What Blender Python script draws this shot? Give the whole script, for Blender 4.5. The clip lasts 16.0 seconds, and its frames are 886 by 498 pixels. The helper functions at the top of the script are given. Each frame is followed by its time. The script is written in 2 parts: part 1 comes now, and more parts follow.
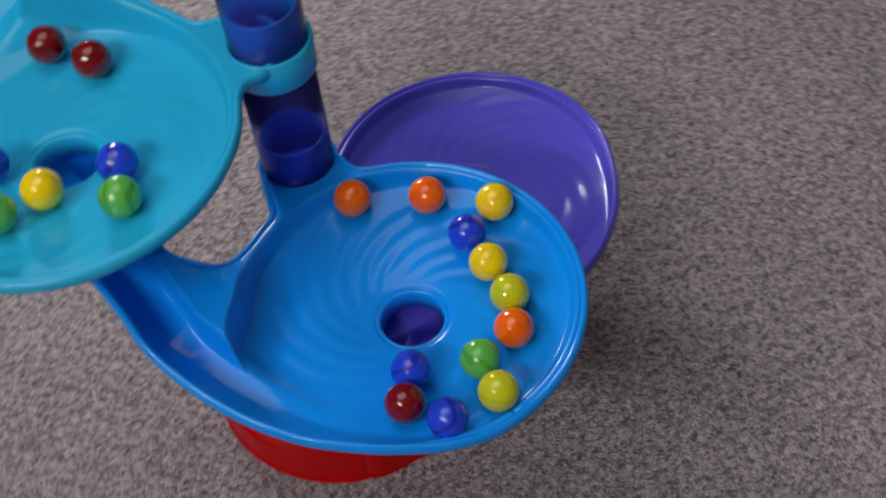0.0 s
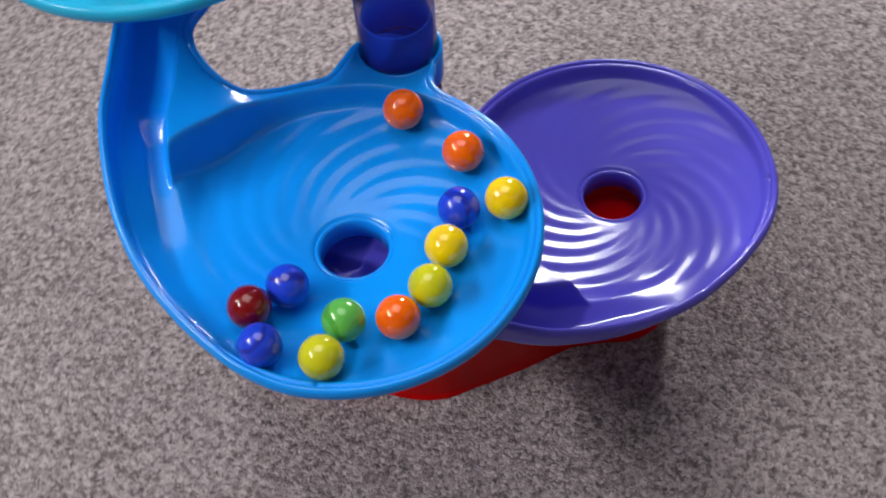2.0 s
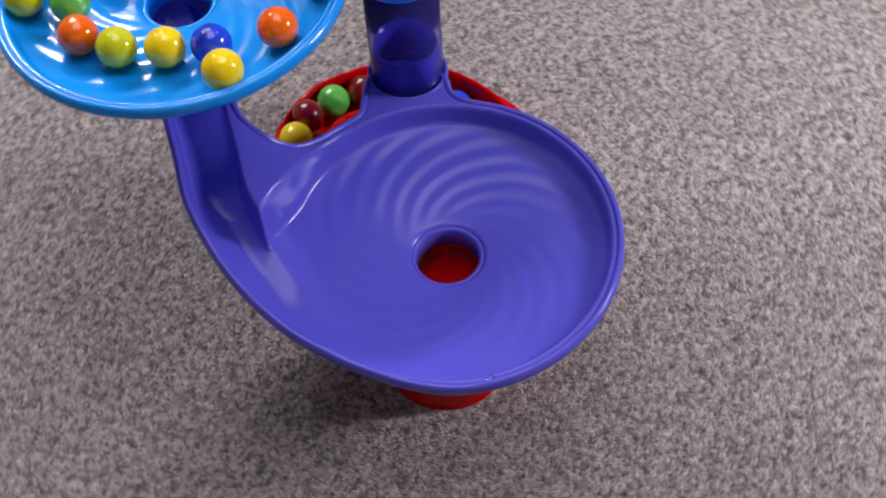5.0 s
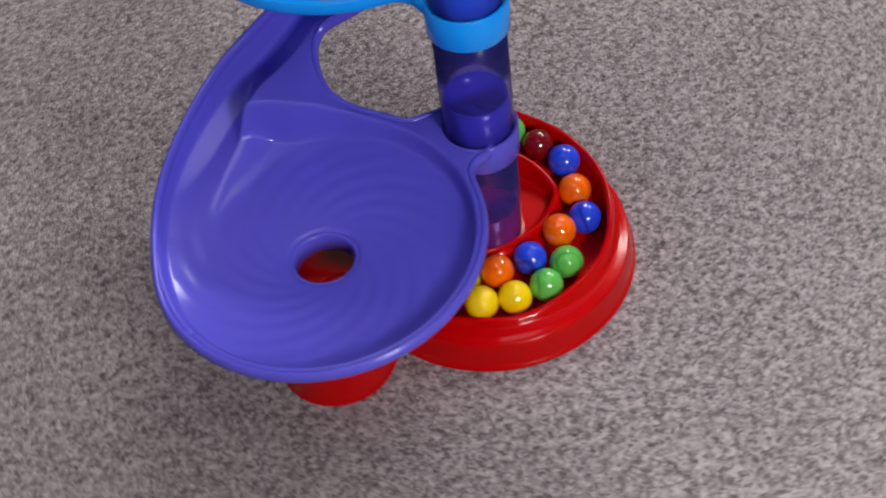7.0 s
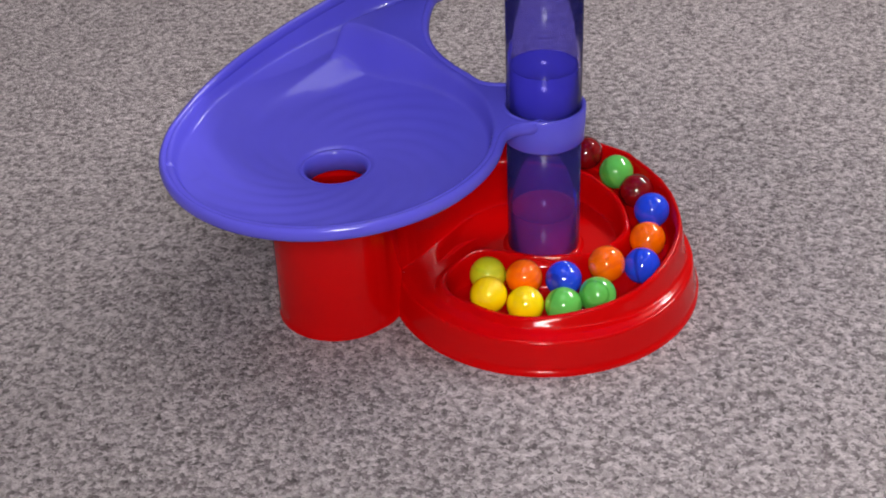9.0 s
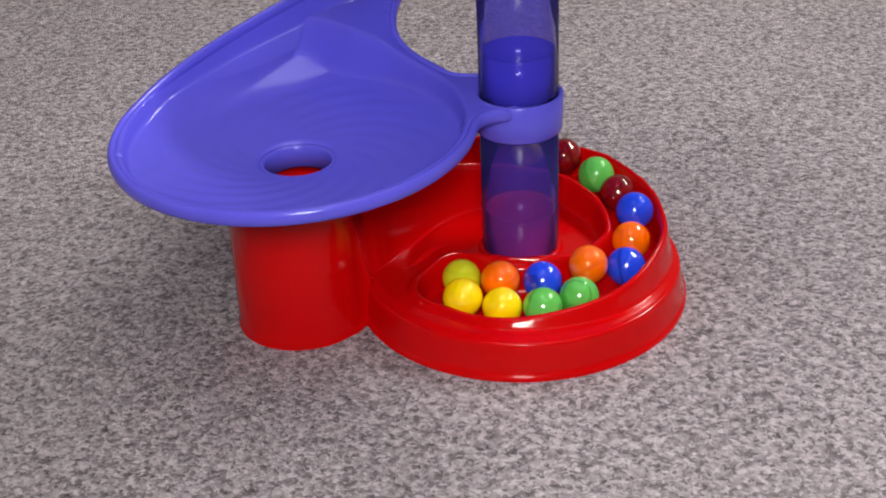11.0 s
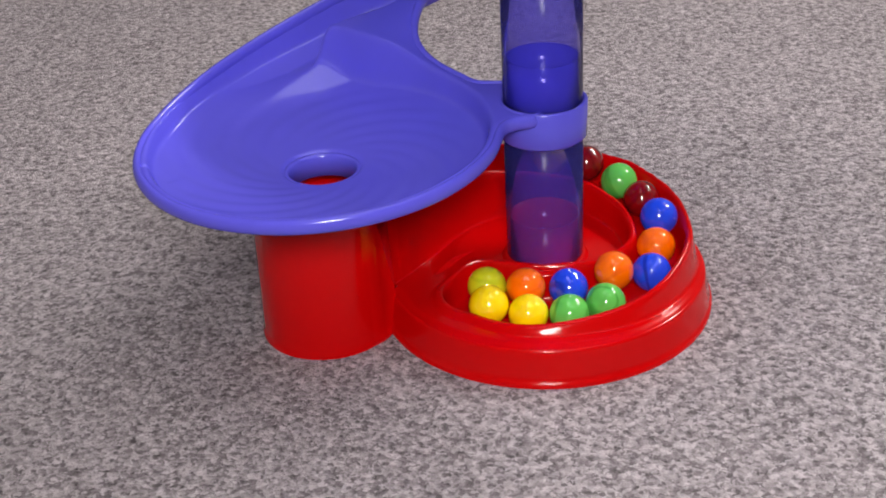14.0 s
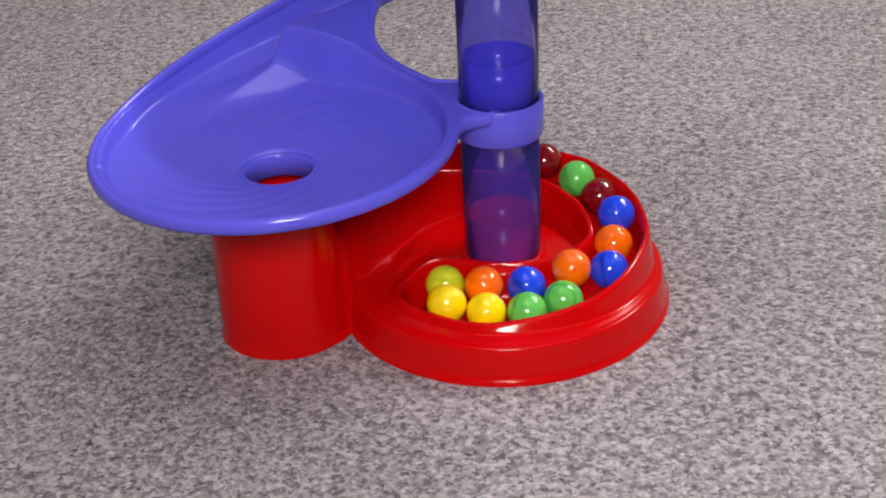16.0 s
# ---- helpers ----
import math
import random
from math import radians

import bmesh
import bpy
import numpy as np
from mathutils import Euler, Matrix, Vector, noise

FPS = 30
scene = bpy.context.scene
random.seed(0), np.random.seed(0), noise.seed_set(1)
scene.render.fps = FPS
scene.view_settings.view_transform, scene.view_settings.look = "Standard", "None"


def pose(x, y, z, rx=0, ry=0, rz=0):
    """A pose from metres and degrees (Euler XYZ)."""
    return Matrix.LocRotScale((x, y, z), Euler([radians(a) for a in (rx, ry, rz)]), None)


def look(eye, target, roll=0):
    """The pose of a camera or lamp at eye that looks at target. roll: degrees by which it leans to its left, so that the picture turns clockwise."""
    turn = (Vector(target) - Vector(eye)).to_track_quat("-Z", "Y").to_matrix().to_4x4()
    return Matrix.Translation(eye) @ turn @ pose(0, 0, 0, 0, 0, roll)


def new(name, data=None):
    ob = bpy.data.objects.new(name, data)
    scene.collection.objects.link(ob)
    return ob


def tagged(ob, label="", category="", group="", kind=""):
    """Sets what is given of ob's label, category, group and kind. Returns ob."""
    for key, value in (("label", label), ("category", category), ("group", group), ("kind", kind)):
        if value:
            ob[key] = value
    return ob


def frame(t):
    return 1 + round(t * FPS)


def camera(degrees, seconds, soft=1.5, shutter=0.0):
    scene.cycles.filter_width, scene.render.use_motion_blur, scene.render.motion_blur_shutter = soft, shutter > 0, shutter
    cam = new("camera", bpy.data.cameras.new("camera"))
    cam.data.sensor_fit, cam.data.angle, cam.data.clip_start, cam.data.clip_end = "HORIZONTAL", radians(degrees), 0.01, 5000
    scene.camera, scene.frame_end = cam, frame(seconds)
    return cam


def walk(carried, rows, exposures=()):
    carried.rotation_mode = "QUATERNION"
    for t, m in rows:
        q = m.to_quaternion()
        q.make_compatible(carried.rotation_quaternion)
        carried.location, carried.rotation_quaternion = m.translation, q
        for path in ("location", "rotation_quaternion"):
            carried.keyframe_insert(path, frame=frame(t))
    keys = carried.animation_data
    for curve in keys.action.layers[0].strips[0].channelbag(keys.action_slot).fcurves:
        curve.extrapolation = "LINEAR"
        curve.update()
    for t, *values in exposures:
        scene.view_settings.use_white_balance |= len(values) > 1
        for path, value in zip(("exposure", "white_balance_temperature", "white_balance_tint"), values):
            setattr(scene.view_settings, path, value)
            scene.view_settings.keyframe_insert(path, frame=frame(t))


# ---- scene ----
cam = camera(36.6, 16.0, soft=1.9, shutter=0.5)
PATH = [
    (0, (0.097, 0.647, 0.951), (-0.118, -0.071, 0.014), -7.6),
    (0.5, (-0.005, 0.681, 0.938), (-0.048, -0.072, 0.004), -7.5),
    (1, (-0.117, 0.682, 0.953), (-0.012, -0.059, 0.015), -7.7),
    (1.5, (-0.201, 0.625, 0.913), (0.156, -0.555, -0.661), -6.1),
    (2, (-0.291, 0.562, 0.884), (0.233, -0.514, -0.718), -5.7),
    (2.5, (-0.362, 0.527, 0.873), (0.365, -0.442, -0.719), -5.9),
    (3, (-0.463, 0.479, 0.891), (0.423, -0.347, -0.7), -4.5),
    (3.5, (-0.563, 0.398, 0.91), (0.426, -0.3, -0.682), -3.4),
    (4, (-0.622, 0.253, 0.879), (0.487, -0.193, -0.724), -2.3),
    (4.5, (-0.651, 0.088, 0.849), (0.514, -0.084, -0.767), -2.7),
    (4.7, (-0.66, 0.008, 0.847), (0.51, -0.039, -0.774), -3.1),
    (6.8, (-0.32, -0.59, 0.813), (0.201, 0.595, -0.711), -8.5),
    (7, (-0.255, -0.643, 0.818), (0.158, 0.596, -0.697), -8.5),
    (7.5, (-0.131, -0.736, 0.771), (0.05, 0.643, -0.666), -8.9),
    (8, (-0.056, -0.776, 0.736), (-0.097, 0.662, -0.653), -7.8),
    (8.5, (0.0, -0.801, 0.63), (-0.165, 0.777, -0.587), -3.5),
    (9, (0.01, -0.812, 0.575), (-0.16, 0.84, -0.54), -2.7),
    (9.2, (0.011, -0.815, 0.568), (-0.153, 0.85, -0.528), -2.7),
    (11.3, (0.008, -0.792, 0.485), (-0.124, 0.942, -0.503), -2.5),
    (11.5, (0.004, -0.791, 0.486), (-0.127, 0.945, -0.499), -2.4),
    (12, (-0.004, -0.792, 0.486), (-0.141, 0.947, -0.493), -2.4),
    (12.5, (-0.008, -0.795, 0.487), (-0.151, 0.944, -0.491), -3.2),
    (13, (-0.003, -0.796, 0.487), (-0.148, 0.945, -0.485), -3.4),
    (13.5, (-0.004, -0.797, 0.487), (-0.146, 0.945, -0.485), -3.5),
    (14, (-0.005, -0.796, 0.485), (-0.146, 0.943, -0.492), -3.3),
    (14.5, (-0.004, -0.796, 0.486), (-0.144, 0.941, -0.494), -3.4),
    (15, (-0.002, -0.797, 0.484), (-0.141, 0.939, -0.498), -3.5),
    (15.5, (0.002, -0.799, 0.483), (-0.131, 0.94, -0.496), -3.3),
    (16, (0.002, -0.796, 0.484), (-0.092, 0.946, -0.496), -3.0),
]
walk(cam, [(t, look(e, g, r)) for t, e, g, r in PATH],
     exposures=[(0, -0.62), (0.5, -0.35), (1.5, -0.05), (2.5, 0.08), (4.5, 0.10), (7.0, -0.10), (9.0, 0.20), (16.0, 0.35)])


# ---------------------------------------------------------------- light
world = bpy.data.worlds.new("room_air")
scene.world = world
world.use_nodes = True
bg = world.node_tree.nodes["Background"]
bg.inputs[0].default_value = (0.80, 0.86, 1.0, 1)
bg.inputs[1].default_value = 0.25


def area_lamp(name, eye, target, sx, sy, watts, colour):
    data = bpy.data.lights.new(name, "AREA")
    data.shape, data.size, data.size_y = "RECTANGLE", sx, sy
    data.energy, data.color = watts, colour
    ob = new(name, data)
    ob.matrix_world = look(eye, target)
    return ob


# a row of four small lamps under the ceiling, to the north-east
for lx, ly in ((1.35, 1.85), (1.65, 1.5), (1.95, 1.15), (2.2, 0.75)):
    area_lamp("ceiling_lamp_light", (lx, ly, 2.28), (0, 0, 0), 0.26, 0.14, 14, (1.0, 0.97, 0.94))
# broad overhead fill, added in place of light bounced around the room
area_lamp("overhead_fill_light", (0.35, -0.15, 2.37), (0.35, -0.15, 0), 1.6, 1.4, 16, (1.0, 0.98, 0.96))
# weak fill from the west, added to soften shadows without a known source
area_lamp("west_fill_light", (-2.45, -0.2, 1.5), (0, 0, 0.1), 2.4, 1.5, 3, (0.95, 0.96, 1.0))
# the small video light beside the camera's resting place
area_lamp("video_light", (0.02, -0.92, 0.66), (0.02, 0, 0.04), 0.18, 0.18, 7.0, (1.0, 0.98, 0.96))

# ---------------------------------------------------------------- materials


def material(name):
    m = bpy.data.materials.new(name)
    m.use_nodes = True
    nt = m.node_tree
    return m, nt, nt.nodes["Principled BSDF"]


def plastic(name, colour, rough=0.22, sheen=0.5):
    """Moulded glossy plastic: slight mottling of the colour, fine scuffs and a soft orange-peel surface."""
    m, nt, b = material(name)
    co = nt.nodes.new("ShaderNodeTexCoord")
    n1 = nt.nodes.new("ShaderNodeTexNoise")
    n1.inputs["Scale"].default_value = 18
    n1.inputs["Detail"].default_value = 3
    n2 = nt.nodes.new("ShaderNodeTexNoise")
    n2.inputs["Scale"].default_value = 60
    nt.links.new(co.outputs["Object"], n1.inputs["Vector"])
    nt.links.new(co.outputs["Object"], n2.inputs["Vector"])
    ramp = nt.nodes.new("ShaderNodeValToRGB")
    ramp.color_ramp.elements[0].position, ramp.color_ramp.elements[1].position = 0.3, 0.7
    ramp.color_ramp.elements[0].color = (*[c * 0.93 for c in colour], 1)
    ramp.color_ramp.elements[1].color = (*colour, 1)
    nt.links.new(n1.outputs["Fac"], ramp.inputs[0])
    nt.links.new(ramp.outputs[0], b.inputs["Base Color"])
    mr = nt.nodes.new("ShaderNodeMapRange")
    mr.inputs["To Min"].default_value, mr.inputs["To Max"].default_value = rough - 0.015, rough + 0.03
    nt.links.new(n2.outputs["Fac"], mr.inputs["Value"])
    nt.links.new(mr.outputs[0], b.inputs["Roughness"])
    bump = nt.nodes.new("ShaderNodeBump")
    bump.inputs["Strength"].default_value, bump.inputs["Distance"].default_value = 0.06, 0.0006
    nt.links.new(n1.outputs["Fac"], bump.inputs["Height"])
    nt.links.new(bump.outputs[0], b.inputs["Normal"])
    b.inputs["IOR"].default_value = 1.5
    b.inputs["Specular IOR Level"].default_value = sheen
    return m


M_TEAL = plastic("turquoise_plastic", (0.02, 0.48, 0.82), 0.14, 0.4)
M_BLUE = plastic("sky_blue_plastic", (0.004, 0.31, 1.0), 0.14, 0.4)
M_PURPLE = plastic("violet_plastic", (0.104, 0.090, 0.64), 0.17, 0.4)
M_RED = plastic("red_plastic", (0.55, 0.0008, 0.0015), 0.12, 0.22)


def clear_plastic(name, colour, body):
    """Tinted see-through plastic with a faint milky body and a glossy skin."""
    m, nt, b = material(name)
    out = nt.nodes["Material Output"]
    tr = nt.nodes.new("ShaderNodeBsdfTransparent")
    tr.inputs[0].default_value = (*colour, 1)
    b.inputs["Base Color"].default_value = (*body, 1)
    b.inputs["Roughness"].default_value = 0.3
    b.inputs["Specular IOR Level"].default_value = 0.1
    mix = nt.nodes.new("ShaderNodeMixShader")
    mix.inputs[0].default_value = 0.15
    nt.links.new(tr.outputs[0], mix.inputs[1])
    nt.links.new(b.outputs[0], mix.inputs[2])
    gl = nt.nodes.new("ShaderNodeBsdfGlossy")
    gl.inputs["Roughness"].default_value = 0.16
    fr = nt.nodes.new("ShaderNodeFresnel")
    fr.inputs[0].default_value = 1.12
    mix2 = nt.nodes.new("ShaderNodeMixShader")
    nt.links.new(fr.outputs[0], mix2.inputs[0])
    nt.links.new(mix.outputs[0], mix2.inputs[1])
    nt.links.new(gl.outputs[0], mix2.inputs[2])
    nt.links.new(mix2.outputs[0], out.inputs[0])
    return m


M_TUBE = clear_plastic("clear_blue_plastic", (0.78, 0.75, 0.95), (0.09, 0.08, 0.66))


def carpet_material():
    """Cut pile of light, mid and dark yarn ends, each a few millimetres, with finer fibre shading and broad wear."""
    m, nt, b = material("speckled_carpet")
    co = nt.nodes.new("ShaderNodeTexCoord")

    def tex(kind, scale, detail=2.0, rough=0.5):
        n = nt.nodes.new("ShaderNodeTex" + kind)
        n.inputs["Scale"].default_value = scale
        if kind == "Noise":
            n.inputs["Detail"].default_value, n.inputs["Roughness"].default_value = detail, rough
        return n

    def math_node(op, a, c, k=None):
        n = nt.nodes.new("ShaderNodeMath")
        n.operation = op
        for i, v in enumerate((a, c, k)):
            if v is None:
                continue
            if isinstance(v, (int, float)):
                n.inputs[i].default_value = v
            else:
                nt.links.new(v, n.inputs[i])
        return n.outputs[0]

    warp = tex("Noise", 230)
    wv = nt.nodes.new("ShaderNodeVectorMath")
    wv.operation = "MULTIPLY_ADD"
    wv.inputs[1].default_value = (0.006, 0.006, 0.006)
    nt.links.new(co.outputs["Object"], warp.inputs["Vector"])
    nt.links.new(warp.outputs["Color"], wv.inputs[0])
    nt.links.new(co.outputs["Object"], wv.inputs[2])
    vor = tex("Voronoi", 380)
    nt.links.new(wv.outputs[0], vor.inputs["Vector"])
    sep = nt.nodes.new("ShaderNodeSeparateColor")
    nt.links.new(vor.outputs["Color"], sep.inputs[0])
    mid = tex("Noise", 150, 3, 0.6)
    fine = tex("Noise", 1100, 3, 0.7)
    big = tex("Noise", 7, 4, 0.5)
    for n in (mid, fine, big):
        nt.links.new(co.outputs["Object"], n.inputs["Vector"])
    tone = math_node("MULTIPLY_ADD", sep.outputs[0], 0.42, math_node("MULTIPLY_ADD", mid.outputs["Fac"], 0.85, math_node("MULTIPLY", fine.outputs["Fac"], 0.36)))
    tone = math_node("ADD", tone, -0.30)
    ramp = nt.nodes.new("ShaderNodeValToRGB")
    cr = ramp.color_ramp
    cr.elements[0].position, cr.elements[0].color = 0.18, (0.12, 0.103, 0.107, 1)
    cr.elements[1].position, cr.elements[1].color = 0.80, (0.76, 0.68, 0.71, 1)
    for pos, col in ((0.36, (0.27, 0.232, 0.243, 1)), (0.52, (0.45, 0.392, 0.41, 1))):
        e = cr.elements.new(pos)
        e.color = col
    nt.links.new(tone, ramp.inputs[0])
    wear = nt.nodes.new("ShaderNodeMapRange")
    wear.inputs["To Min"].default_value, wear.inputs["To Max"].default_value = 0.76, 1.03
    nt.links.new(big.outputs["Fac"], wear.inputs["Value"])
    mul = nt.nodes.new("ShaderNodeVectorMath")
    mul.operation = "SCALE"
    nt.links.new(ramp.outputs[0], mul.inputs[0])
    nt.links.new(wear.outputs[0], mul.inputs["Scale"])
    nt.links.new(mul.outputs[0], b.inputs["Base Color"])
    b.inputs["Roughness"].default_value = 0.9
    b.inputs["Specular IOR Level"].default_value = 0.15
    pile = math_node("MULTIPLY_ADD", vor.outputs["Distance"], -0.8, math_node("MULTIPLY_ADD", fine.outputs["Fac"], 0.5, mid.outputs["Fac"]))
    bump = nt.nodes.new("ShaderNodeBump")
    bump.inputs["Strength"].default_value, bump.inputs["Distance"].default_value = 0.9, 0.0035
    nt.links.new(pile, bump.inputs["Height"])
    nt.links.new(bump.outputs[0], b.inputs["Normal"])
    return m


def plaster(name, colour):
    m, nt, b = material(name)
    n = nt.nodes.new("ShaderNodeTexNoise")
    n.inputs["Scale"].default_value = 40
    ramp = nt.nodes.new("ShaderNodeValToRGB")
    ramp.color_ramp.elements[0].color = (*[c * 0.95 for c in colour], 1)
    ramp.color_ramp.elements[1].color = (*colour, 1)
    nt.links.new(n.outputs["Fac"], ramp.inputs[0])
    nt.links.new(ramp.outputs[0], b.inputs["Base Color"])
    b.inputs["Roughness"].default_value = 0.85
    return m


M_CARPET = carpet_material()
# tones set by how much light the unseen walls and ceiling should bounce
M_WALL = plaster("bounce_wall_paint", (0.27, 0.26, 0.25))
M_CEIL = plaster("bounce_ceiling_paint", (0.66, 0.66, 0.65))


def ball_material(name, colour, streak):
    """Opaque glass: one body colour with thin darker or lighter swirls inside, under a very smooth skin."""
    m, nt, b = material(name)
    co = nt.nodes.new("ShaderNodeTexCoord")
    oi = nt.nodes.new("ShaderNodeObjectInfo")
    off = nt.nodes.new("ShaderNodeVectorMath")
    off.operation = "ADD"
    nt.links.new(co.outputs["Object"], off.inputs[0])
    nt.links.new(oi.outputs["Random"], off.inputs[1])
    w = nt.nodes.new("ShaderNodeTexWave")
    w.inputs["Scale"].default_value = 16
    w.inputs["Distortion"].default_value = 9
    w.inputs["Detail"].default_value = 2
    w.inputs["Detail Scale"].default_value = 1.2
    nt.links.new(off.outputs[0], w.inputs["Vector"])
    ramp = nt.nodes.new("ShaderNodeValToRGB")
    e = ramp.color_ramp.elements
    e[0].position, e[0].color = 0.03, (*streak, 1)
    e[1].position, e[1].color = 0.16, (*colour, 1)
    nt.links.new(w.outputs["Fac"], ramp.inputs[0])
    nt.links.new(ramp.outputs[0], b.inputs["Base Color"])
    b.inputs["Roughness"].default_value = 0.04
    b.inputs["IOR"].default_value = 1.52
    b.inputs["Specular IOR Level"].default_value = 0.5
    b.inputs["Coat Weight"].default_value = 0.5
    b.inputs["Coat Roughness"].default_value = 0.03
    return m


BALL = {
    "yellow": ball_material("yellow_glass", (1.0, 0.70, 0.002), (0.95, 0.63, 0.002)),
    "lime": ball_material("lime_glass", (0.64, 0.64, 0.012), (0.55, 0.58, 0.012)),
    "orange": ball_material("orange_glass", (1.0, 0.15, 0.0005), (0.92, 0.12, 0.0005)),
    "green": ball_material("green_glass", (0.12, 0.50, 0.085), (0.07, 0.36, 0.05)),
    "blue": ball_material("blue_glass", (0.015, 0.06, 0.75), (0.01, 0.03, 0.45)),
    "dark red": ball_material("dark_red_glass", (0.21, 0.002, 0.004), (0.15, 0.001, 0.003)),
}

# ---------------------------------------------------------------- mesh helpers


def mesh_object(name, verts, faces, mat, parent=None, label="", smooth=True):
    me = bpy.data.meshes.new(name)
    me.from_pydata([tuple(map(float, v)) for v in verts], [], [tuple(map(int, f)) for f in faces])
    me.materials.append(mat)
    if smooth:
        me.polygons.foreach_set("use_smooth", [True] * len(me.polygons))
    me.update()
    ob = new(name, me)
    ob.parent = parent
    if label:
        ob["label"] = label
    return ob


def lathe(profile, n=64, closed=False):
    """Verts and faces of a profile of (radius, z) turned about z. closed: the last point joins the first."""
    a = np.linspace(0, 2 * np.pi, n, endpoint=False)
    verts = [(r * math.cos(t), r * math.sin(t), z) for r, z in profile for t in a]
    faces = []
    k = len(profile)
    for i in range(k if closed else k - 1):
        j = (i + 1) % k
        for q in range(n):
            w = (q + 1) % n
            faces.append((i * n + q, i * n + w, j * n + w, j * n + q))
    return verts, faces


def smooth_loop(points, per=8):
    """A closed Catmull-Rom curve through rows of numbers."""
    p = np.array(points, float)
    out = []
    for i in range(len(p)):
        a, b, c, d = p[i - 1], p[i], p[(i + 1) % len(p)], p[(i + 2) % len(p)]
        for t in np.arange(per) / per:
            out.append(0.5 * (2 * b + (c - a) * t + (2 * a - 5 * b + 4 * c - d) * t * t + (3 * b - a - 3 * c + d) * t ** 3))
    return np.array(out)


def nearest(poly, pts, closed=True):
    """For each point the distance to a polyline, the nearest place on it (all its columns), and whether it lies inside."""
    a = poly if closed else poly[:-1]
    b = np.roll(poly, -1, 0) if closed else poly[1:]
    best = np.full(len(pts), 1e9)
    place = np.zeros((len(pts), poly.shape[1]))
    inside = np.zeros(len(pts), bool)
    for p, q in zip(a, b):
        d = q[:2] - p[:2]
        t = np.clip(((pts - p[:2]) @ d) / max(d @ d, 1e-12), 0, 1)
        on = p[None] + t[:, None] * (q - p)[None]
        dist = np.hypot(pts[:, 0] - on[:, 0], pts[:, 1] - on[:, 1])
        m = dist < best
        best[m], place[m] = dist[m], on[m]
        if closed and p[1] != q[1]:
            cross = ((p[1] > pts[:, 1]) != (q[1] > pts[:, 1])) & (pts[:, 0] < (q[0] - p[0]) * (pts[:, 1] - p[1]) / (q[1] - p[1]) + p[0])
            inside ^= cross
    return best, place, inside


def smoothstep(a, b, x):
    t = np.clip((x - a) / (b - a), 0, 1)
    return t * t * (3 - 2 * t)


# ---------------------------------------------------------------- room


def box(name, x0, x1, y0, y1, z0, z1, mat):
    v = [(x, y, z) for x in (x0, x1) for y in (y0, y1) for z in (z0, z1)]
    f = [(0, 1, 3, 2), (4, 6, 7, 5), (0, 4, 5, 1), (2, 3, 7, 6), (0, 2, 6, 4), (1, 5, 7, 3)]
    return mesh_object(name, v, f, mat, smooth=False)


floor = box("floor", -2.6, 2.6, -2.6, 2.6, -0.06, 0.0, M_CARPET)
tagged(floor, "grey-beige speckled cut-pile carpet floor", "floor", kind="structure")
# walls and ceiling stand out of view, added to close the room for bounce
for nm, dims in (("wall_north", (-2.7, 2.7, 2.6, 2.7)), ("wall_south", (-2.7, 2.7, -2.7, -2.6)),
                 ("wall_east", (2.6, 2.7, -2.6, 2.6)), ("wall_west", (-2.7, -2.6, -2.6, 2.6))):
    tagged(box(nm, *dims, -0.06, 2.4, M_WALL), "unseen grey wall added for bounced light", "wall", kind="structure")
tagged(box("ceiling", -2.7, 2.7, -2.7, 2.7, 2.402, 2.5, M_CEIL), "unseen pale ceiling added for bounced light", "ceiling", kind="structure")

# ---------------------------------------------------------------- the ball tower
tower = new("ball_run_tower")
tagged(tower, "plastic spiral ball run tower with funnel trays standing on carpet", "toy")

STAGE = 0.1155          # rise from tray to tray
TURN = -94.3            # degrees from tray to the one above
C = np.array((-0.140, -0.0375))   # middle of the lowest tray
R_TRAY, R_HOLE, R_TUBE = 0.113, 0.0212, 0.0257


def tray_outline():
    """Rim of the lowest tray, seen from above: x, y and the rim's height; round bowl, rising chute, web, arm to the post."""
    rows = []
    for a in range(345, 164, -12):
        t = radians(a)
        near = 0.5 + 0.5 * math.cos(t - radians(15))
        lift = max(0.0, (189 - a) / 24)
        rad = R_TRAY - 0.0010 * lift
        rows.append((C[0] + rad * math.cos(t), C[1] + rad * math.sin(t), 0.1405 + 0.006 * near ** 2 + 0.0045 * lift))
    rows += [(-0.2385, 0.0220, 0.149), (-0.2206, 0.0581, 0.1545), (-0.1905, 0.0939, 0.164), (-0.1503, 0.1239, 0.1775),
             (-0.1175, 0.1365, 0.189), (-0.0885, 0.148, 0.197), (-0.052, 0.162, 0.206), (-0.022, 0.170, 0.2125),
             (0.008, 0.152, 0.216), (0.008, 0.116, 0.216), (-0.020, 0.099, 0.213), (-0.050, 0.102, 0.203),
             (-0.070, 0.107, 0.194), (-0.081, 0.101, 0.186), (-0.0865, 0.089, 0.177), (-0.0865, 0.076, 0.166),
             (-0.0805, 0.0655, 0.157), (-0.0695, 0.0535, 0.152), (-0.0548, 0.0400, 0.149), (-0.043, 0.029, 0.148),
             (-0.026, 0.0275, 0.1475), (-0.008, 0.026, 0.147), (0.006, 0.012, 0.147), (0.006, -0.012, 0.147),
             (-0.006, -0.0265, 0.147), (-0.018, -0.031, 0.147), (-0.026, -0.041, 0.147)]
    return rows


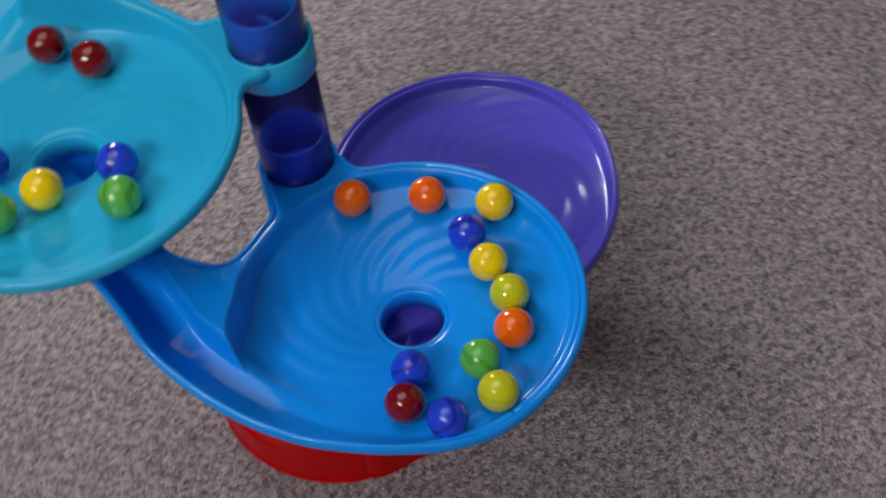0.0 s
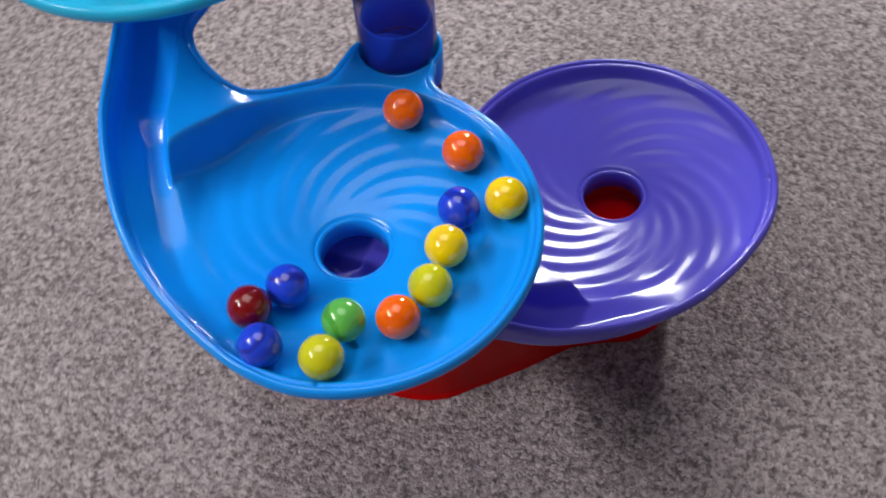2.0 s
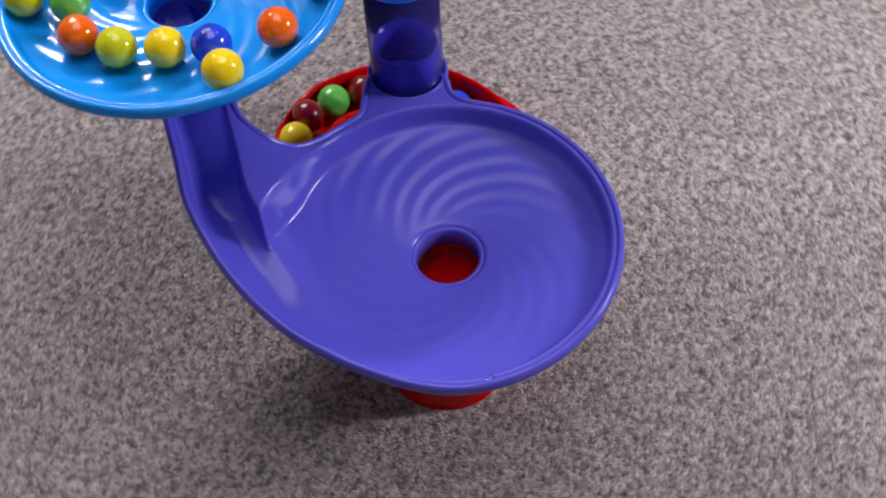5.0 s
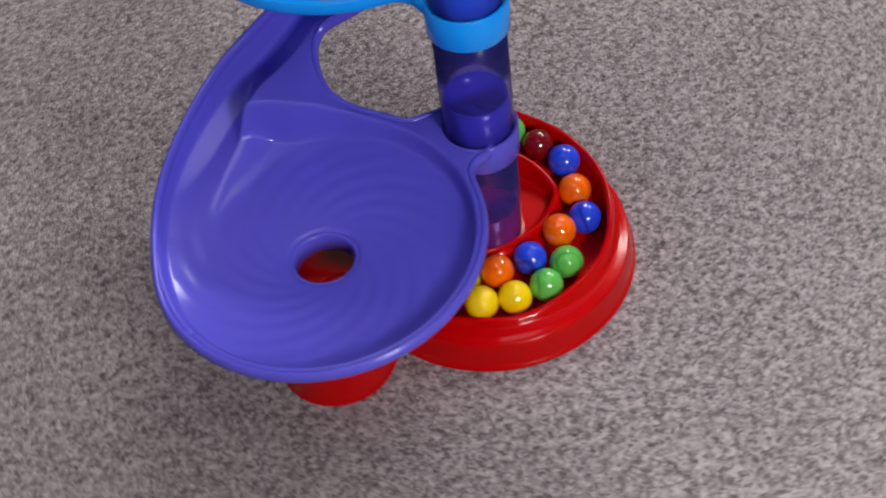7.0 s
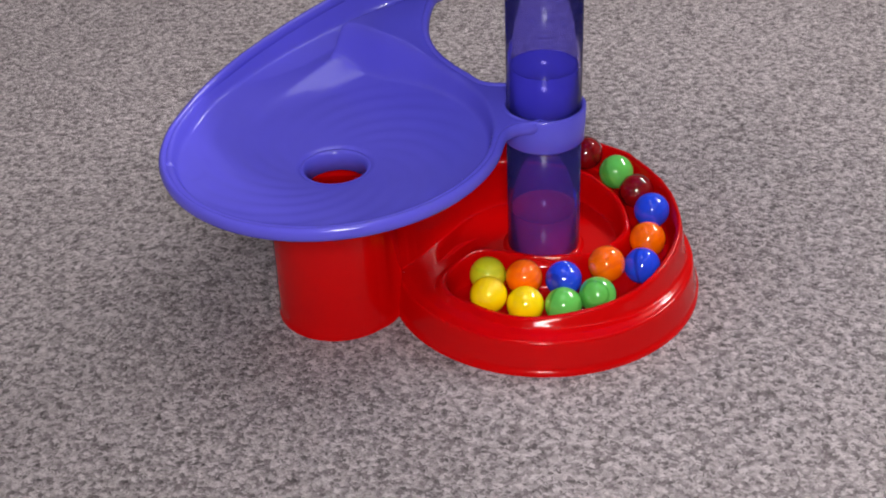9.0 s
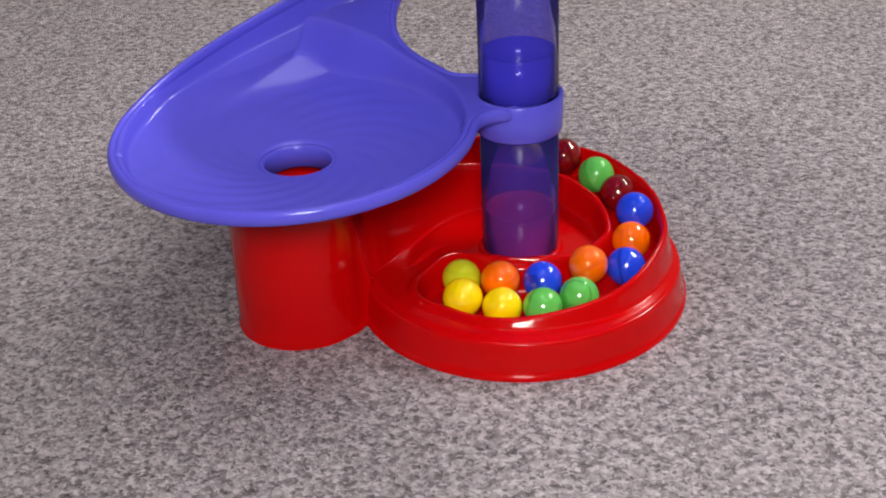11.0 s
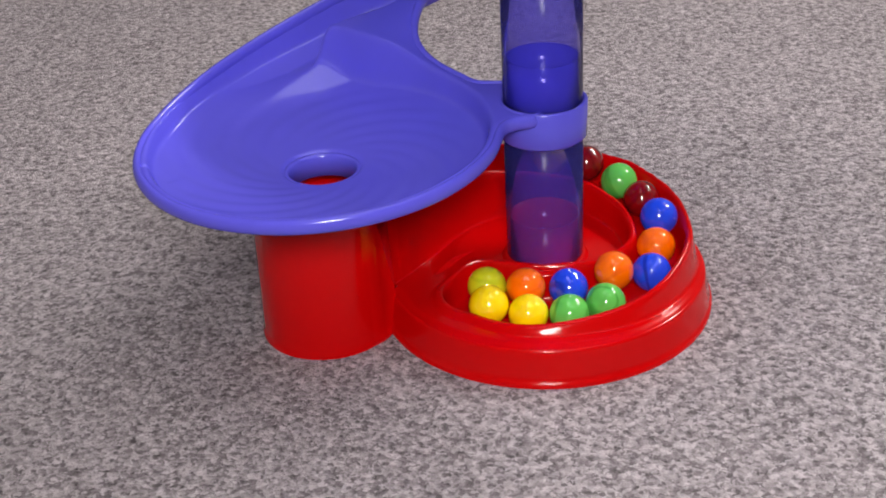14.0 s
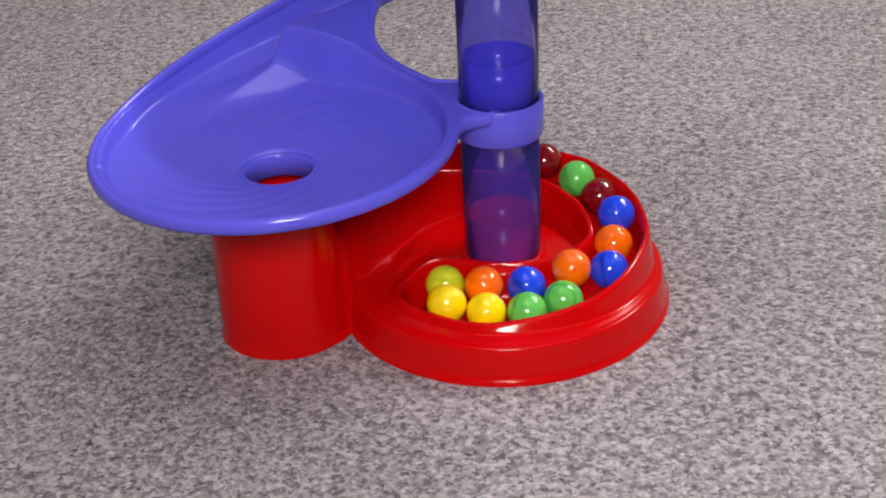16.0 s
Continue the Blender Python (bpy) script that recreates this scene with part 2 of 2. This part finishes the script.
def bowl_height(r, ang):
    """Funnel floor: a steady slope to the drop hole, a fillet at the edge, broad swirled ridges and a rounded lip."""
    swirl = np.cos(16 * (np.radians(ang) + 24.0 * (r - R_HOLE)))
    ridge = 0.00022 * swirl * smoothstep(0.026, 0.050, r) * smoothstep(0.104, 0.092, r)
    z = 0.1195 + 0.140 * (r - R_HOLE) + 0.90 * np.maximum(r - 0.086, 0) ** 1.5 + ridge
    return z - 0.0026 * smoothstep(R_HOLE + 0.0055, R_HOLE, r)


def tray_height(x, y, rim, edge_top, web_top):
    """Upper surface of a tray: the funnel, a chute that climbs along the rim, and a flat web between them."""
    pts = np.stack([x, y], 1)
    r = np.hypot(x - C[0], y - C[1])
    ang = np.degrees(np.arctan2(y - C[1], x - C[0])) % 360
    chute_line = rim[(rim[:, 3] > 0.001)]
    d_o, on, _ = nearest(chute_line, pts, closed=False)
    s = on[:, 3]
    top = edge_top + (web_top - edge_top) * smoothstep(0.012, 0.030, d_o)
    bowl = bowl_height(r, ang)
    depth = np.interp(s, (0.27, 0.36, 0.45, 0.545, 0.64, 0.82, 1.0), (0.013, 0.018, 0.0245, 0.0285, 0.028, 0.022, 0.014))
    chute = on[:, 2] - depth + 0.004 * ((np.clip(d_o, 0, 0.036) - 0.019) / 0.017) ** 2
    low = bowl + (np.maximum(bowl, chute) - bowl) * smoothstep(0.076, 0.124, r) * smoothstep(0.056, 0.036, d_o)
    web_side = smoothstep(74, 97, ang) * smoothstep(136, 108, ang)
    into_bowl = r - 0.1058 - 0.0105 * web_side
    inset = 0.0070 - 0.0042 * smoothstep(0.0, 0.35, s)
    into_chute = np.maximum(inset - d_o, d_o - 0.0360) + 0.02 * smoothstep(0.02, 0.0, s)
    gap = np.minimum(into_bowl, into_chute)
    wall = smoothstep(-0.0022, 0.0022, gap)
    return low * (1 - wall) + top * wall


def build_tray(name, mat, label, level):
    """One tray with its parts, turned and lifted to its level on the post."""
    rows = tray_outline()
    n_bowl = 16
    marked = [(*p, (i - n_bowl + 3) / 11 if n_bowl - 3 <= i <= n_bowl + 8 else 0.0) for i, p in enumerate(rows)]
    rim = smooth_loop(marked, 8)
    step = 0.00115
    gx = np.arange(rim[:, 0].min() - 0.004, rim[:, 0].max() + 0.004, step)
    gy = np.arange(rim[:, 1].min() - 0.004, rim[:, 1].max() + 0.004, step)
    X, Y = np.meshgrid(gx, gy, indexing="ij")
    pts = np.stack([X.ravel(), Y.ravel()], 1)
    _, on, inside = nearest(rim, pts)
    rh = np.hypot(pts[:, 0] - C[0], pts[:, 1] - C[1])
    rt = np.hypot(pts[:, 0], pts[:, 1])
    ok = inside & (rh > R_HOLE) & (rt > R_TUBE + 0.001)
    # pull the points just outside onto the edges
    p2 = pts.copy()
    out = ~inside
    p2[out] = on[out, :2]
    m = inside & (rh <= R_HOLE)
    p2[m] = C + (pts[m] - C) * (R_HOLE / np.maximum(rh[m], 1e-6))[:, None]
    m = inside & (rt <= R_TUBE + 0.001)
    p2[m] = pts[m] * ((R_TUBE + 0.001) / np.maximum(rt[m], 1e-6))[:, None]
    # height of the rim spread inwards
    tops = []
    for ring_points in (rim, rim[(rim[:, 3] < 0.001) | (rim[:, 3] > 0.97)]):
        num, den = np.zeros(len(p2)), np.zeros(len(p2))
        for q in ring_points[::3]:
            w = 1.0 / ((p2[:, 0] - q[0]) ** 2 + (p2[:, 1] - q[1]) ** 2 + 2e-6) ** 2
            num += w * q[2]
            den += w
        tops.append(num / den)
    z = tray_height(p2[:, 0], p2[:, 1], rim, *tops)
    brink = nearest(rim, p2)[0]
    z = z - 0.0022 * smoothstep(0.0026, 0.0004, brink)
    ny = len(gy)
    idx = np.arange(len(pts)).reshape(X.shape)
    cells = np.stack([idx[:-1, :-1], idx[1:, :-1], idx[1:, 1:], idx[:-1, 1:]], -1).reshape(-1, 4)
    cells = cells[ok[cells].any(1)]
    used, inv = np.unique(cells, return_inverse=True)
    verts = np.column_stack([p2[used], z[used]])
    tray = new(name)
    tray.parent = tower
    tray["label"] = label
    body = mesh_object("bowl", verts, inv.reshape(-1, 4), mat, tray)
    soft = body.modifiers.new("moulded_softness", "SMOOTH")
    soft.factor, soft.iterations = 0.5, 3
    solid = body.modifiers.new("thickness", "SOLIDIFY")
    solid.thickness, solid.offset = 0.0022, -1
    # rolled rim
    ring = 12
    k = len(rim)
    tangent = np.roll(rim[:, :3], -1, 0) - np.roll(rim[:, :3], 1, 0)
    tangent /= np.linalg.norm(tangent, axis=1)[:, None]
    side = np.cross(tangent, (0, 0, 1))
    side /= np.linalg.norm(side, axis=1)[:, None]
    up = np.cross(side, tangent)
    rv, rf = [], []
    for i in range(k):
        for j in range(ring):
            t = 2 * np.pi * j / ring
            rv.append(rim[i, :3] + side[i] * 0.0029 * math.cos(t) + up[i] * (0.0048 * math.sin(t) - 0.0036))
    for i in range(k):
        for j in range(ring):
            rf.append((i * ring + j, i * ring + (j + 1) % ring, ((i + 1) % k) * ring + (j + 1) % ring, ((i + 1) % k) * ring + j))
    mesh_object("rim", rv, rf, mat, tray)
    # drop hole with its downward sleeve
    v, f = lathe([(R_HOLE + 0.0030, 0.1187), (R_HOLE + 0.0012, 0.1186), (R_HOLE, 0.1172), (R_HOLE - 0.0006, 0.1040),
                  (R_HOLE + 0.0012, 0.1038), (R_HOLE + 0.0020, 0.1160), (R_HOLE + 0.0030, 0.1170)], 72, True)
    sleeve = mesh_object("drop_hole_sleeve", v, f, mat, tray)
    sleeve.location = (C[0], C[1], 0)
    # collar round the post and the spigot that the next pipe sits on
    v, f = lathe([(R_TUBE + 0.0003, 0.1475), (R_TUBE + 0.0020, 0.1478), (R_TUBE + 0.0030, 0.1468), (R_TUBE + 0.0026, 0.1235),
                  (R_TUBE + 0.0018, 0.1225), (R_TUBE + 0.0002, 0.1228), (R_TUBE - 0.0002, 0.1300)], 72, True)
    mesh_object("collar", v, f, mat, tray)
    v, f = lathe([(R_TUBE - 0.0018, 0.1440), (R_TUBE - 0.0020, 0.1760), (R_TUBE - 0.0036, 0.1762), (R_TUBE - 0.0036, 0.1440)], 72, True)
    mesh_object("spigot", v, f, mat, tray)
    tray.matrix_basis = pose(0, 0, STAGE * level, 0, 0, TURN * level)
    return tray


build_tray("purple_tray", M_PURPLE, "violet plastic funnel tray with swirl ridges and drop hole", 0)
build_tray("blue_tray", M_BLUE, "sky-blue plastic funnel tray with swirl ridges and drop hole", 1)
build_tray("turquoise_tray", M_TEAL, "turquoise plastic funnel tray with drop hole", 2)


def build_pipe(z0, z1):
    v, f = lathe([(R_TUBE - 0.0006, z0), (R_TUBE, z0 + 0.001), (R_TUBE, z1), (R_TUBE - 0.0015, z1), (R_TUBE - 0.0015, z0)], 80, True)
    return mesh_object("post_pipe", v, f, M_TUBE, tower, "see-through dark blue plastic pipe")


build_pipe(0.0355, 0.1440)
build_pipe(0.1478, 0.1478 + STAGE - 0.004)
build_pipe(0.1478 + STAGE, 0.1478 + 2 * STAGE - 0.004)
build_pipe(0.1478 + 2 * STAGE, 0.1478 + 3 * STAGE - 0.01)

# ---------------------------------------------------------------- red base with its spiral track
# middle of the track: x, y, floor height, half width, height of the wall
TRACK = smooth_loop([(-0.144, -0.0350, 0.086, 0.033, 0.100), (-0.112, 0.006, 0.078, 0.020, 0.094), (-0.082, 0.042, 0.066, 0.0170, 0.085),
                     (-0.046, 0.073, 0.053, 0.0170, 0.074), (0.000, 0.088, 0.043, 0.0175, 0.065), (0.037, 0.081, 0.0385, 0.0175, 0.061),
                     (0.057, 0.062, 0.036, 0.0175, 0.059), (0.0735, 0.032, 0.032, 0.0175, 0.056), (0.077, -0.005, 0.023, 0.0185, 0.050),
                     (0.056, -0.037, 0.016, 0.0255, 0.043), (0.030, -0.052, 0.0135, 0.0290, 0.036), (-0.008, -0.0560, 0.0125, 0.0310, 0.031),
                     (-0.036, -0.046, 0.0125, 0.0275, 0.030), (-0.043, -0.0435, 0.0125, 0.0262, 0.030), (-0.046, -0.0425, 0.0125, 0.0255, 0.030)], 8)[:-16]


def base_outline(n=720):
    """Edge of the base's upper side as rays from a place inside it: round foot, round column and the ramp between them."""
    seed = np.array((-0.100, -0.028))
    a = np.linspace(0, 2 * np.pi, n, endpoint=False)
    way = np.stack([np.cos(a), np.sin(a)], 1)
    lo, hi = np.zeros(n), np.full(n, 0.4)
    for _ in range(26):
        mid = (lo + hi) / 2
        p = seed + way * mid[:, None]
        d, on, _i = nearest(TRACK[:34], p, closed=False)
        ramp = d < on[:, 3] + 0.0045
        ins = (np.hypot(p[:, 0], p[:, 1]) < 0.1062) | (np.hypot(p[:, 0] + 0.147, p[:, 1] + 0.033) < 0.0418) | ramp
        lo, hi = np.where(ins, mid, lo), np.where(ins, hi, mid)
    return seed, way, lo


def base_height(x, y):
    pts = np.stack([np.atleast_1d(x), np.atleast_1d(y)], 1)
    d, on, _ = nearest(TRACK, pts, closed=False)
    r = np.hypot(pts[:, 0], pts[:, 1])
    r_on = np.hypot(on[:, 0], on[:, 1])
    inner = smoothstep(0.014, -0.014, r - r_on)
    edge = d - on[:, 3]
    wall = on[:, 4] * (1 - inner) + np.clip(on[:, 4] - 0.006, 0.039, 1) * inner
    floor_z = on[:, 2] + 0.004 * np.clip(d / np.maximum(on[:, 3], 1e-3), 0, 1) ** 4
    up = smoothstep(-0.0055, -0.0004, edge)
    shoulder = 0.0262 - 0.0012 * smoothstep(0.100, 0.106, r)
    pit = 0.0330
    out = np.where(r < r_on - 0.002, np.where(r < 0.075, pit, shoulder), shoulder)
    out = shoulder + (pit - shoulder) * inner * smoothstep(0.080, 0.060, r)
    column = smoothstep(0.0450, 0.0435, np.hypot(pts[:, 0] + 0.147, pts[:, 1] + 0.033))
    out = out + (0.099 - out) * column
    fall = smoothstep(0.0018, 0.0075, edge)
    top = wall * (1 - fall) + out * fall
    return floor_z * (1 - up) + top * up


def build_base():
    seed, way, reach = base_outline()
    n, rings = len(reach), 150
    verts, faces = [], []
    us = np.linspace(0.004, 1, rings)
    for u in us:
        p = seed + way * (reach * u)[:, None]
        verts.append(np.column_stack([p, base_height(p[:, 0], p[:, 1])]))
    edge = verts[-1]
    # outward direction along the edge, for the skirt
    loop = edge[:, :2]
    t = np.roll(loop, -2, 0) - np.roll(loop, 2, 0)
    nrm = np.stack([t[:, 1], -t[:, 0]], 1) / np.linalg.norm(t, axis=1)[:, None]
    lean = np.where(np.hypot(loop[:, 0], loop[:, 1]) < 0.108, 1.0, 0.4)
    lean = sum(np.roll(lean, k) for k in range(-6, 7)) / 13
    h = edge[:, 2]
    for off, z in ((0.0008, h - 0.0003), (0.0015, h - 0.0012), (0.0019, h - 0.0026), (0.0030, h * 0.6), (0.0048, 0.0075 + h * 0),
                   (0.0053, 0.0042 + h * 0), (0.0060, 0.0036 + h * 0), (0.0066, 0.0030 + h * 0), (0.0068, h * 0)):
        verts.append(np.column_stack([loop + nrm * (off * lean)[:, None], z]))
    rows = len(verts)
    v = np.vstack(verts)
    q = np.arange(n)
    w = (q + 1) % n
    for i in range(rows - 1):
        faces.append(np.stack([i * n + q, i * n + w, (i + 1) * n + w, (i + 1) * n + q], 1)[:, ::-1])
    base = new("red_base")
    base.parent = tower
    base["label"] = "glossy red plastic base with spiral ball track"
    mesh_object("foot", v, np.vstack(faces)[:, ::-1], M_RED, base)
    pv, pf = lathe([(R_TUBE + 0.004, 0.0322), (R_TUBE + 0.0022, 0.0350), (R_TUBE + 0.0006, 0.0356), (R_TUBE - 0.0020, 0.0350),
                    (R_TUBE - 0.0020, 0.0640), (R_TUBE - 0.0036, 0.0642), (R_TUBE - 0.0040, 0.0330)], 80, False)
    mesh_object("spigot", pv, pf, M_RED, base)


build_base()

# ---------------------------------------------------------------- balls at rest in the track
BALL_R = 0.0130
BALLS = [
    ("lime", -0.0390, -0.0330),
    ("yellow", -0.0371, -0.0606),
    ("orange", -0.0132, -0.0389),
    ("yellow", -0.0116, -0.0652),
    ("blue", 0.0147, -0.0394),
    ("green", 0.0146, -0.0664),
    ("orange", 0.0447, -0.0314),
    ("green", 0.0382, -0.0547),
    ("blue", 0.0699, -0.0257),
    ("orange", 0.0747, -0.0005),
    ("blue", 0.0785, 0.0238),
    ("dark red", 0.0684, 0.0485),
    ("green", 0.0540, 0.0702),
    ("dark red", 0.0312, 0.0867),
    ("yellow", 0.0054, 0.0922),
]


def settle_z(x, y):
    g = np.linspace(-0.95, 0.95, 15) * BALL_R
    dx, dy = np.meshgrid(g, g)
    m = dx ** 2 + dy ** 2 < (0.95 * BALL_R) ** 2
    dx, dy = dx[m], dy[m]
    return float(np.max(base_height(x + dx, y + dy) + np.sqrt(BALL_R ** 2 - dx ** 2 - dy ** 2)))


bm = bmesh.new()
bmesh.ops.create_uvsphere(bm, u_segments=40, v_segments=24, radius=BALL_R)
for fc in bm.faces:
    fc.smooth = True
BALL_MESH = {}
for colour, mat in BALL.items():
    me = bpy.data.meshes.new("ball")
    bm.to_mesh(me)
    me.materials.append(mat)
    BALL_MESH[colour] = me


def place_ball(colour, x, y, z, where, group):
    ball = new("ball", BALL_MESH[colour])
    ball.matrix_world = pose(x, y, z, random.uniform(0, 360), random.uniform(0, 360), random.uniform(0, 360))
    tagged(ball, colour + " glossy ball " + where, "ball", group)


for colour, x, y in BALLS:
    place_ball(colour, x, y, settle_z(x, y), "resting in the red base track", "balls in the track")
bm.free()

# ---------------------------------------------------------------- balls circling in the two upper trays
# colour, distance from the tray's middle, angle in the tray's own plan
BLUE_TRAY_BALLS = [("orange", 0.0943, 6.9), ("orange", 0.0867, 334.2), ("yellow", 0.0947, 304.4), ("blue", 0.0661, 306.4),
                   ("yellow", 0.0593, 280.6), ("lime", 0.0652, 253.1), ("orange", 0.0720, 230.3), ("green", 0.0661, 204.8),
                   ("lime", 0.0940, 198.5), ("blue", 0.0965, 176.9), ("dark red", 0.0790, 160.8), ("blue", 0.0530, 163.6)]
TURQUOISE_TRAY_BALLS = [("dark red", 0.0856, 90.5), ("dark red", 0.0696, 67.4), ("yellow", 0.0375, 250.0), ("blue", 0.0447, 319.2),
                        ("green", 0.0689, 299.1), ("green", 0.0640, 231.0), ("blue", 0.0440, 186.6)]


def tray_ball_z(r, a):
    """Height of the middle of a ball that lies on the funnel floor of the lowest tray."""
    g = np.linspace(-0.95, 0.95, 15) * BALL_R
    dx, dy = np.meshgrid(g, g)
    m = dx ** 2 + dy ** 2 < (0.95 * BALL_R) ** 2
    x, y = r * math.cos(radians(a)) + dx[m], r * math.sin(radians(a)) + dy[m]
    floor_z = bowl_height(np.hypot(x, y), np.degrees(np.arctan2(y, x)) % 360)
    return float(np.max(floor_z + np.sqrt(BALL_R ** 2 - dx[m] ** 2 - dy[m] ** 2)))


for level, balls, tray_word in ((1, BLUE_TRAY_BALLS, "sky-blue"), (2, TURQUOISE_TRAY_BALLS, "turquoise")):
    to_level = pose(0, 0, STAGE * level, 0, 0, TURN * level)
    for colour, r, a in balls:
        place = to_level @ Vector((C[0] + r * math.cos(radians(a)), C[1] + r * math.sin(radians(a)), tray_ball_z(r, a)))
        place_ball(colour, *place, "lying on the " + tray_word + " funnel tray", "balls in the " + tray_word + " tray")
